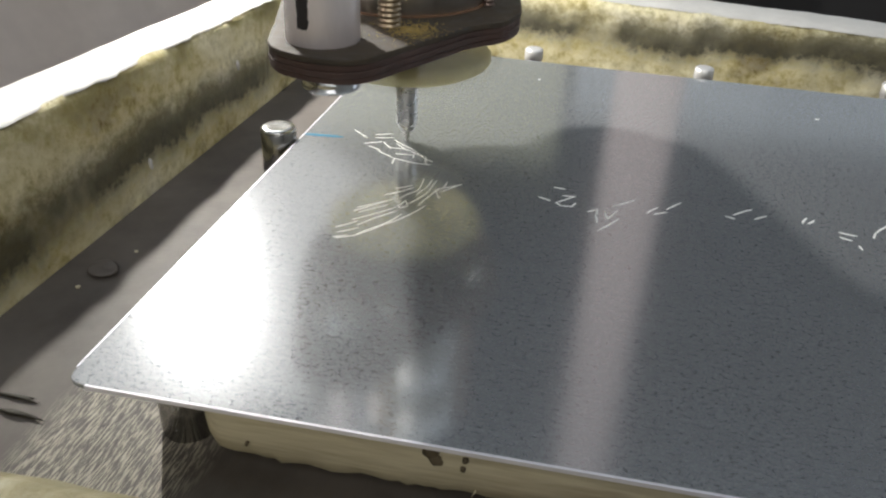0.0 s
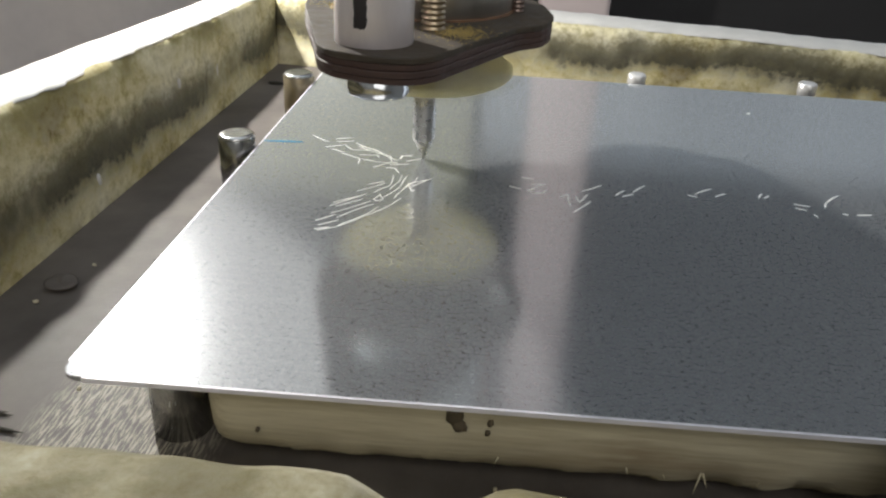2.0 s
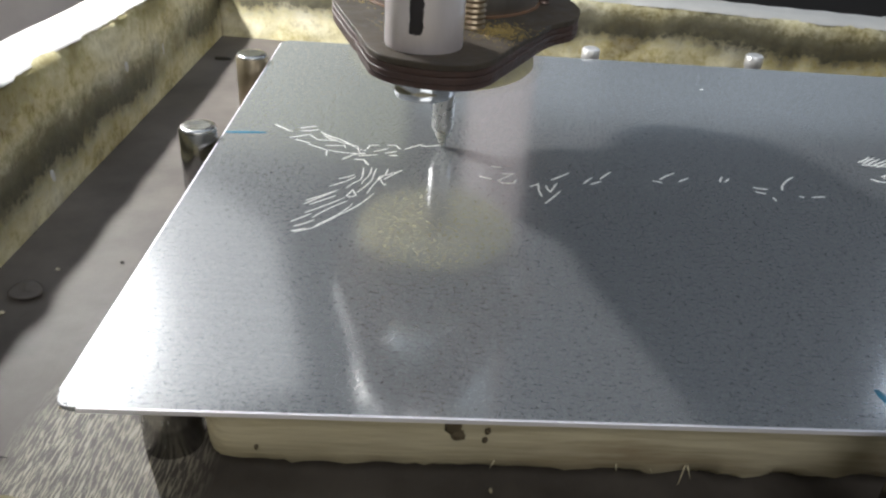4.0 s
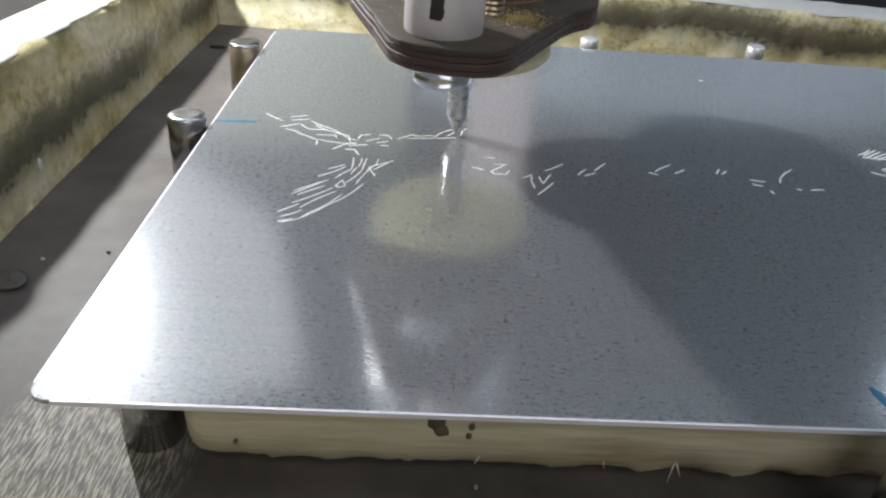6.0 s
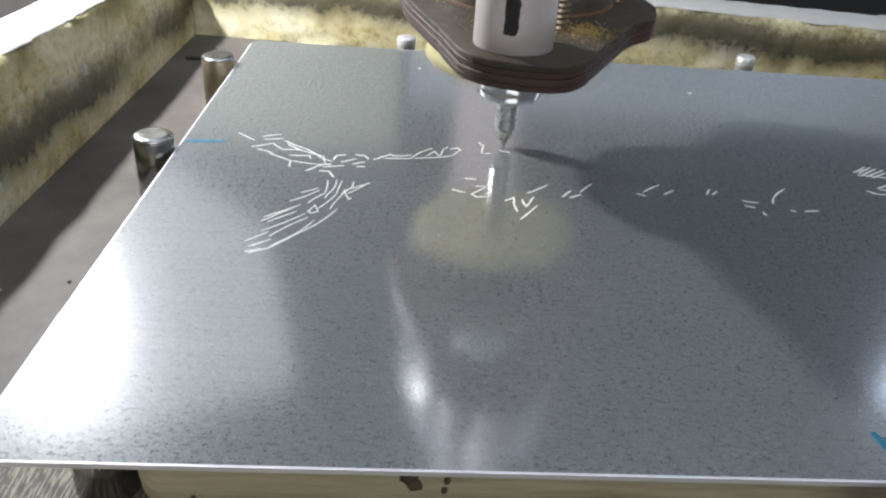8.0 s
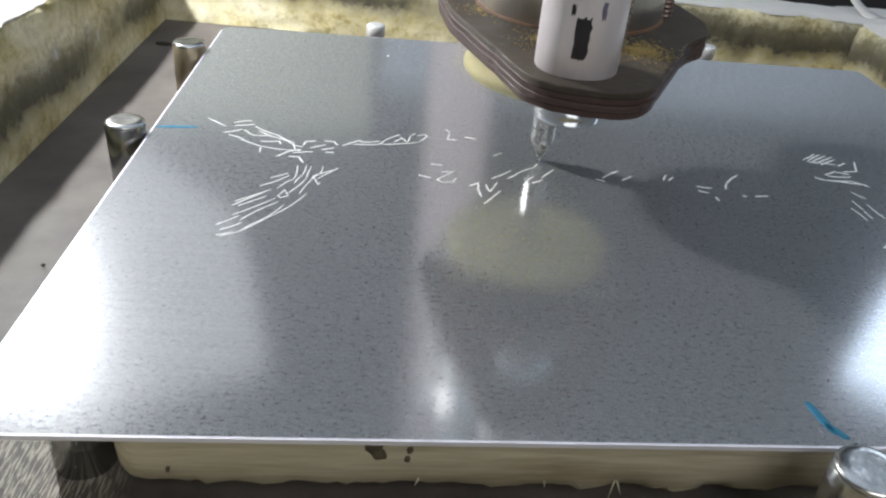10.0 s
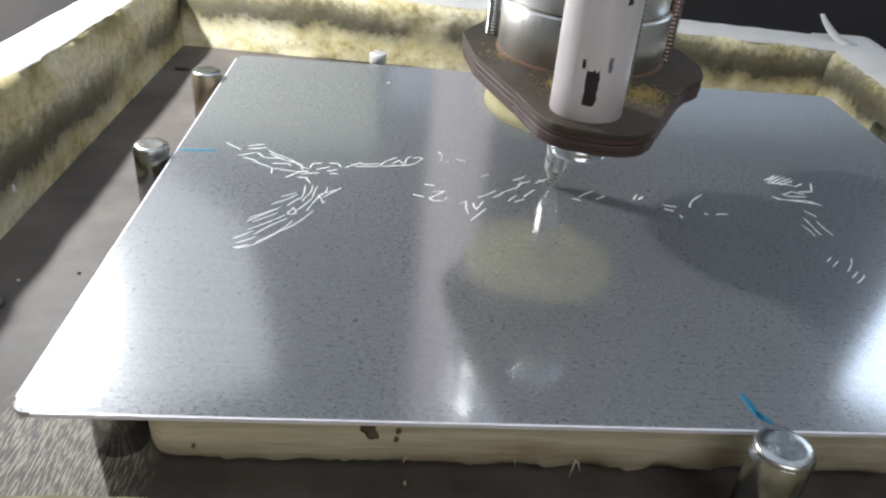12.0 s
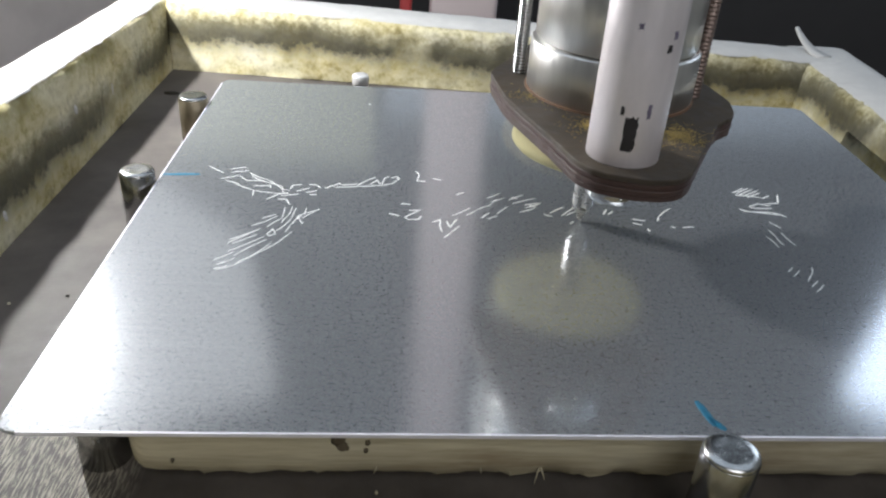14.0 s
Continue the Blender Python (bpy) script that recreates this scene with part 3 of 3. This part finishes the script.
ROW_B = [
    (58.1, 115.5, 2.4, 0.8, 0.6, 3.8), (53.5, 113.2, 7.1, 1.1, 0.6, 4.3), (60.6, 114.3, 2.9, 4.8, 0.6, 4.8), (63.5, 119.2, 2.5, 2.4, 0.6, 4.8),
    (61.4, 114.5, 5.6, 1.3, 0.6, 5.2), (64.7, 116.6, 2.1, 3.1, 0.6, 5.5), (66.8, 119.7, 1.4, -2.6, 0.6, 5.5), (68.6, 117.2, 0.6, 4.1, 0.6, 5.7),
    (69.2, 121.3, 1.3, 1.8, 0.6, 5.7), (67, 115.8, 4.8, 2, 0.6, 6), (71.8, 117.7, 2.4, 4.4, 0.6, 6), (71.3, 122.1, 2, 1.1, 0.6, 6.3),
    (73.3, 123.2, 0.9, -1.5, 0.6, 6.6), (79.5, 128, 1.2, -2.3, 0.6, 7.2), (80.7, 125.7, -0.7, -5, 0.6, 7.35), (80, 120.7, 2.5, 0, 0.6, 7.5),
]
ROW_C = [
    (85.1, 123.1, 2.8, -0.8, 0.6, 7.9),
]
MID_A = [
    (75.1, 104, 2.8, -0.3, 0.7, 0), (71.7, 97.2, 3.1, -1.2, 0.7, 0), (77.8, 99.8, 3.4, 0.5, 0.7, 0), (81.1, 100.3, -4.4, -5, 0.7, 0),
    (76.7, 95.3, 1.1, -1.5, 0.7, 0), (77.8, 93.8, 3, 0.4, 0.7, 0), (80.8, 94.2, 0.8, 2.1, 0.7, 0), (85, 92.8, 2.3, 2, 0.7, 0),
    (87.3, 94.8, -0.2, -3.3, 0.7, 0), (87.1, 91.5, 0.6, -4, 0.7, 0), (89.4, 94.1, 0.8, -3.8, 0.7, 0), (90.2, 90.3, 1.1, 2.4, 0.7, 0),
    (91.3, 92.7, 1.2, 2.8, 0.7, 0), (88.2, 83.6, 4.6, 7.4, 0.7, 0), (92.6, 111.8, 2.4, 1.9, 0.7, 8.35), (91.1, 97.7, 5.4, 5.2, 0.7, 0),
]
MID_B = [
    (95.4, 98.3, 3.4, 3.9, 0.7, 9), (98.7, 102.2, 4.2, 3.4, 0.7, 9), (103, 105.6, 1.4, 2.7, 0.7, 9.6), (99.9, 96.6, 2.6, 3.8, 0.7, 0),
    (101.7, 96.5, 3, 2.1, 0.7, 0), (102.6, 110.7, 3.9, 3.6, 0.7, 10.35), (104.4, 109.1, 3.4, 2, 0.7, 10.7), (104.8, 100, 3.7, 5.1, 0.7, 0),
]
RIGHT_A = [
    (102.7, 104.8, 1.6, 2.9, 0.75, 11), (103.6, 108, 4.2, 3.2, 0.75, 11.2), (109.4, 109.8, 5, 4.1, 0.75, 11.6), (110.5, 112.3, 1.7, -1, 0.75, 11.9),
    (110.5, 107.5, 7.4, 4.3, 0.75, 12.2), (114.2, 107.1, 4.2, 1.6, 0.75, 12.6), (114.4, 105.2, 4.9, 3.6, 0.75, 12.75), (115.5, 107.7, 2.1, -2.1, 0.75, 12.9),
    (112.2, 102, 4.7, 2.7, 0.75, 13), (119.6, 101.2, 2.2, -0.9, 0.75, 0), (121.7, 102.2, 5, 4.7, 0.75, 0), (125.2, 101, 2, 2.8, 0.75, 13.25),
    (127.3, 103.8, 2.8, 3, 0.75, 13.25), (126.9, 101.6, 3.1, 2.6, 0.75, 0), (127.1, 96.1, 1.1, 1.2, 0.75, 13.85), (138.8, 103.1, 1.5, 3.2, 0.75, 0),
]
RIGHT_B = [
    (140.2, 103.3, 1.7, 2.1, 0.75, 0), (147.3, 101, 3.8, -0.7, 0.75, 0), (147, 98.4, 2.5, -0.9, 0.75, 0), (150.9, 95.2, 0.3, -1.7, 0.75, 0),
    (155.3, 100.3, 1.1, 3.1, 0.75, 0), (156.5, 103.4, 5, 5.9, 0.75, 0), (158.7, 97, 1, -0.3, 0.75, 0), (162.3, 96.9, 3.6, 0.7, 0.75, 0),
]
FAR_A = [
    (186.5, 123.3, 5.1, 4.4, 0.8, 0), (187.7, 122.5, 5.6, 4.9, 0.8, 0), (188, 121.3, 6.6, 5.4, 0.8, 0), (189.5, 121, 6.9, 5, 0.8, 0),
    (190.8, 120.3, 5.7, 4, 0.8, 0), (187, 121.6, 8.2, -0.8, 0.8, 0), (195.7, 120, 3.2, 2.4, 0.8, 0), (202.5, 123.7, -2.3, -6.5, 0.8, 0),
    (200.2, 117.2, -4.5, -0.9, 0.8, 0), (189, 113.6, 3.7, 2.4, 0.8, 0), (192.7, 116, 3.7, -1.2, 0.8, 0), (189.2, 112.8, 7.1, 0.3, 0.8, 0),
    (184.9, 111.6, 2.8, -1.7, 0.8, 0), (187.6, 109.9, 7.6, 0.4, 0.8, 0), (195.3, 110.3, 3.6, -2.7, 0.8, 0), (185.9, 110.1, 11.2, -1.6, 0.8, 0),
]
LOW_A = [
    (191.9, 103.4, 2.3, -3.5, 0.42, 0), (189.7, 98.1, 0.7, -5.2, 0.42, 0), (190.4, 92.9, 0.5, -4.1, 0.42, 0), (193.1, 96.6, 1.4, -7.5, 0.42, 0),
    (187.3, 93.6, 1.4, -6, 0.42, 0), (186.1, 73.4, 2.1, 2.3, 0.42, 0), (186.7, 70.8, 2.8, 3.2, 0.42, 0), (189.9, 68.7, 2.9, 4.1, 0.42, 0),
    (192.8, 72.8, 1.3, 3.1, 0.42, 0), (189.8, 65.8, 2.9, 3.1, 0.42, 0), (190, 63.3, 3.8, 4, 0.42, 0),
]
for rows in (UPPER_A, UPPER_B, LOWER_A, LOWER_B, LOWER_C, ROW_A, ROW_B, ROW_C, MID_A, MID_B, RIGHT_A, RIGHT_B, FAR_A, LOW_A):
    scratches(rows)

# ---- the engraving head; its origin is the needle's point ----
head = empty("engraving_head", (0.03, 0.117, PLATE_Z), label="engraving head with aluminium tube, steel magnet and laminated brown flange", category="engraving head")
FLANGE = [(-0.0315, 0.004), (-0.0285, -0.018), (-0.0200, -0.043), (-0.0160, -0.0565), (-0.0115, -0.0610), (-0.0030, -0.0635), (0.0040, -0.0628), (0.0084, -0.0588),
          (0.0116, -0.0520), (0.0238, -0.0275), (0.0305, -0.0215), (0.0325, -0.0110), (0.0300, 0.0030), (0.0180, 0.0300), (0.0120, 0.0440), (0.0040, 0.0495), (-0.0060, 0.0490), (-0.0120, 0.0440), (-0.0240, 0.0180)]
outline = rounded(FLANGE, 0.004, 3)
for k in range(4):
    z = 0.0388 + 0.00139 * k
    grow = 1 + 0.005 * (k % 2) - 0.003 * (k == 0)
    ragged = [(x * grow + 0.0003 * noise.noise((x * 300, y * 300, k)), (y + 0.02) * grow - 0.02 + 0.0003 * noise.noise((y * 300, x * 300, k + 5))) for x, y in outline]
    part("flange_layer", slab(ragged, z, z + 0.00135, 0.0002), PHENOLIC if k == 3 else EDGE_RED, head, "brown laminate layer", smooth=False)
TX, TY = -0.0054, -0.0503
tube = part("guide_tube", lathe([(0.0079, 0.0440), (0.0081, 0.0446), (0.0081, 0.100), (0.0079, 0.1003)], 64, TX, TY), ALU, head, "scuffed aluminium tube with black paint marks")


def tube_mark(a0, a1, z0, z1, seed, material):
    """A painted patch that follows the tube."""
    bm, rows = bmesh.new(), []
    for i in range(9):
        u = i / 8
        row = []
        for j in range(9):
            v = j / 8
            a = math.radians(a0 + (a1 - a0) * u + 3.0 * noise.noise((u * 3, v * 6, seed)))
            z = z0 + (z1 - z0) * v + 0.0006 * noise.noise((u * 5, v * 2, seed + 4))
            edge = u in (0, 1) or v in (0, 1)
            r = 0.0081 + (-0.00005 if edge else 0.00007)
            row.append(bm.verts.new((TX + r * math.sin(a), TY - r * math.cos(a), z)))
        rows.append(row)
    for a, b in zip(rows, rows[1:]):
        for j in range(8):
            bm.faces.new((a[j], a[j + 1], b[j + 1], b[j]))
    part("paint_mark", bm, material, tube, "flaked black paint mark" if material is BLACK else "faint violet ink smear")


tube_mark(-21, 1, 0.0478, 0.0562, 1.0, BLACK)
tube_mark(-29, -23, 0.0560, 0.0580, 2.0, BLACK)
tube_mark(10, 17, 0.0555, 0.0590, 3.0, VIOLET)
tube_mark(22, 32, 0.0695, 0.0712, 4.0, BLACK)
tube_mark(30, 38, 0.0722, 0.0740, 5.0, VIOLET)
tube_mark(-25, -18, 0.0740, 0.0752, 6.0, VIOLET)
part("collar", lathe([(0.0062, 0.0326), (0.0067, 0.0332), (0.0067, 0.0345), (0.0067, 0.0366), (0.0072, 0.0372), (0.0072, 0.0387)], 40, -0.0049, -0.0476), CHROME, head, "bright steel collar")

MX, MY, MR = 0.0, -0.0065, 0.0222
for k, (z0, z1, r) in enumerate(((0.0443, 0.0578, MR), (0.0581, 0.0780, MR - 0.0010), (0.0783, 0.0990, MR - 0.0006))):
    part("magnet_ring", lathe([(r - 0.0006, z0), (r, z0 + 0.0006), (r, z1 - 0.0006), (r - 0.0006, z1)], 72, MX, MY), SATIN, head, "satin steel ring")
part("rust_line", lathe([(MR + 0.0006, 0.0441), (MR + 0.0003, 0.0447), (MR - 0.001, 0.0449)], 72, MX, MY, 0.01), RUST, head, "rusty seat")


def threaded(x, y, r, z0, z1, material, pitch):
    prof, z = [], z0
    while z < z1:
        prof += [(r, z), (r, z + pitch * 0.25), (r * 0.84, z + pitch * 0.55), (r * 0.84, z + pitch * 0.75)]
        z += pitch
    part("threaded_rod", lathe(prof, 24, x, y), material, head, "threaded rod")


threaded(0.0050, -0.0350, 0.0028, 0.0443, 0.099, BRASSY, 0.0012)
threaded(0.0233, -0.0080, 0.0017, 0.0443, 0.099, COPPER, 0.0011)
threaded(-0.0232, 0.0050, 0.0019, 0.0443, 0.099, STEEL, 0.0009)
for x, y in ((0.0050, -0.0350), (0.0243, -0.0105), (-0.0232, 0.0050)):
    hexa = [(x + 0.0037 * math.cos(math.radians(60 * i + 10)), y + 0.0037 * math.sin(math.radians(60 * i + 10))) for i in range(6)]
    part("nut", slab(hexa, 0.0362, 0.0389, 0.0003), CHROME, head, "bright steel nut", smooth=False)
# brass filings lying on the flange, as grains
bm = bmesh.new()
for i in range(1500):
    a, d = random.uniform(0, 6.28), abs(random.gauss(0, 1))
    cx, cy = ((0.011, -0.037), (-0.010, -0.034), (-0.022, -0.015))[(i % 9 > 5) + (i % 9 > 7)]
    x, y = cx + 0.0042 * d * math.cos(a), cy + 0.0050 * d * math.sin(a)
    inside = x < 0.020 + (y + 0.037) * 0.5 and x > -0.027 - (y + 0.018) * 0.32 and math.hypot(x - TX, y - TY) > 0.0085 and math.hypot(x - MX, y - MY) > MR + 0.0005
    if inside and -0.056 < y < 0.0:
        s = random.uniform(0.00008, 0.00020)
        bmesh.ops.create_icosphere(bm, subdivisions=1, radius=s, matrix=Matrix.Translation((x, y, 0.0443 + s * 0.2)) @ Matrix.Diagonal((1.6, 1, 0.6, 1)))
part("filing_dust", bm, GOLD_DUST, head, "brass-coloured filings")
disc = part("felt_disc", lathe([(0.012, 0.0236), (0.0205, 0.0240), (0.0225, 0.0250), (0.0236, 0.0262), (0.0234, 0.0278), (0.0215, 0.0290), (0.017, 0.0295), (0.010, 0.0297)], 64, 0, 0, 0.004), BLURRED_CREAM, head, "cream vibrating disc round the needle")
# Faint shell, added to imitate the vibrating disc's motion blur.
part("blur_shell", lathe([(0.010, 0.0228), (0.0225, 0.0230), (0.0252, 0.0242), (0.0266, 0.0262), (0.0264, 0.0282), (0.0245, 0.0300), (0.018, 0.0306), (0.010, 0.0308)], 64, 0, 0, 0.004), BLUR_SHELL, disc, "faint cream shell imitating the blur of the disc")
part("hub", lathe([(0.0075, 0.0300), (0.0085, 0.0305), (0.0085, 0.0390)], 40), STEEL, head, "steel hub")
needle = part("needle", lathe([(0.00018, 0.0), (0.00042, 0.0005), (0.0005, 0.0006), (0.0030, 0.0060), (0.00308, 0.0062), (0.0031, 0.0064), (0.0031, 0.0068), (0.0031, 0.0150), (0.0031, 0.0300)], 40), NEEDLE, head, "ground steel needle with a conical point")

# ---- the room round the machine ----
bm = box(-0.076, 0.306, -0.070, 0.318, -0.060, -0.0015)
structure(part("bench_top", bm, BENCH, smooth=False), "dark machine bench under the tray")
bm = box(-1.6, 1.6, -1.2, 1.4, -0.85, -0.80)
structure(part("room_floor", bm, BENCH, smooth=False), "dark workshop floor")


def drape(name, x0, y0, x1, y1, z0, z1, folds, depth, material):
    """A hanging cloth with soft folds and some thickness."""
    bm, n, rows = bmesh.new(), 120, []
    along = Vector((x1 - x0, y1 - y0, 0))
    side = Vector((-along.y, along.x, 0)).normalized()
    for i in range(n + 1):
        u = i / n
        w = depth * (math.sin(u * folds * 6.283 + 1.5 * noise.noise((u * 4, 2, 0))) + 0.7 * noise.noise((u * 9, 0, 0)))
        row = []
        for z, k in ((z0, 1.2), (z0 + (z1 - z0) * 0.35, 1.0), (z0 + (z1 - z0) * 0.7, 0.8), (z1, 0.6)):
            row.append(bm.verts.new(Vector((x0, y0, z)) + along * u + side * (w * k + depth * noise.noise((u * 3, z * 6, 5)))))
        rows.append(row)
    for a, b in zip(rows, rows[1:]):
        for k in range(3):
            bm.faces.new((a[k], a[k + 1], b[k + 1], b[k]))
    ob = part(name, bm, material)
    mod = ob.modifiers.new("thickness", "SOLIDIFY")
    mod.thickness = 0.004
    return ob


tagged(drape("cloth", -1.35, 0.42, -0.30, 1.25, -0.65, 0.14, 6, 0.014, DRAPE), "beige-grey hanging cloth beside the machine", "cloth")
# Unseen panel, added to brighten the reflection in the sheet's far left.
tagged(part("pale_reflector_panel", box(-1.30, 0.0, 1.30, 1.33, 0.06, 0.56, 0.004), PALE_REFLECTOR), "unseen pale panel added to brighten the reflection in the sheet", "board")
# Unseen bluish panel, added to lift the sheet's dark reflection on the right.
tagged(part("bluish_reflector_panel", box(0.02, 1.40, 1.30, 1.33, 0.06, 0.46, 0.004), BLUISH_REFLECTOR), "unseen blue-grey panel added to lift the reflection on the right", "board")
tagged(part("machine_post", box(0.088, 0.150, 0.62, 0.68, -0.35, 0.95, 0.006), POST), "pale pinkish painted machine post behind the tray", "post")
tagged(part("red_bar", box(0.060, 0.071, 0.63, 0.66, -0.35, 0.10, 0.003), RED), "narrow red painted bar beside the post", "bar")
structure(part("backdrop", box(-0.10, 1.25, 0.86, 0.90, -0.80, 0.13, 0.0), DARK_WALL, smooth=False), "dark panel behind the machine")
# Unseen part roof, added to keep sky light off the front.
structure(part("front_sky_blocker", box(-1.6, 1.6, -1.2, -0.45, 1.8, 1.86), PALE_ROOM, smooth=False), "unseen slab over the front, added to hold back sky light")
# Unseen closing walls: pale ones bounce fill, dark north keeps the sheet's reflection low.
for nm, b in (("wall_room_north", (-1.6, 1.6, 1.40, 1.46, -0.85, 1.8)), ("wall_room_south", (-1.6, 1.6, -1.26, -1.2, -0.85, 1.8)),
              ("wall_room_west", (-1.66, -1.6, -1.2, 1.4, -0.85, 1.8)), ("wall_room_east", (1.6, 1.66, -1.2, 1.4, -0.85, 1.8))):
    structure(part(nm, box(*b), ROOM if nm.endswith("north") else PALE_ROOM, smooth=False), "plain unseen workshop wall, dark grey for the sheet to reflect" if nm.endswith("north") else "plain unseen workshop wall, pale to bounce light")


# ---- motion ----
HEAD = [
    (0, 28.8, 121.3), (0.5, 41.5, 112.0), (1, 43.5, 114.0), (1.5, 47.0, 112.2), (2, 46.5, 112.5),
    (2.5, 45.6, 119.5), (3, 49.7, 114.1), (3.2, 55.0, 114.5), (3.5, 55.0, 113.5), (4, 61.0, 116.0),
    (4.4, 57.5, 114.0), (4.9, 66.0, 121.0), (5.3, 70.0, 123.0), (5.5, 68.0, 121.2), (6, 67.4, 118.0),
    (6.5, 65.7, 124.6), (7, 73.9, 128.9), (7.5, 82.6, 120.6), (8, 86.4, 126.3), (8.2, 92.0, 119.0),
    (8.5, 94.0, 113.5), (9.1, 97.0, 101.0), (9.7, 104.0, 106.0), (10.3, 105.5, 113.5), (10.5, 101.7, 109.3),
    (11, 111.7, 113.6), (11.5, 113.6, 112.9), (12, 114.2, 108.7), (12.5, 116.6, 109.1), (13, 118.0, 108.4),
    (13.5, 124.5, 101.5), (14, 130.3, 98.1),
]
LIFTED = (2.75, 3.2, 5.6, 7.05, 8.2, 10.25, 11.8)


def motions():
    walk(head, [(t, pose(x / 1000, y / 1000, PLATE_Z)) for t, x, y in HEAD])
    rows = [(0.0, pose(0, 0, 0))]
    for t in LIFTED:
        rows += [(t - 0.14, pose(0, 0, 0)), (t, pose(0, 0, 0.0012)), (t + 0.14, pose(0, 0, 0))]
    walk(needle, rows + [(14.0, pose(0, 0, 0))])
    for ob, x, y, turn, t in LATE:
        walk(ob, [(0.0, pose(x, y, -0.0005, 0, 0, turn)), (t - 0.05, pose(x, y, -0.0005, 0, 0, turn)), (t + 0.05, pose(x, y, 0, 0, 0, turn)), (14.0, pose(x, y, 0, 0, 0, turn))])


motions()
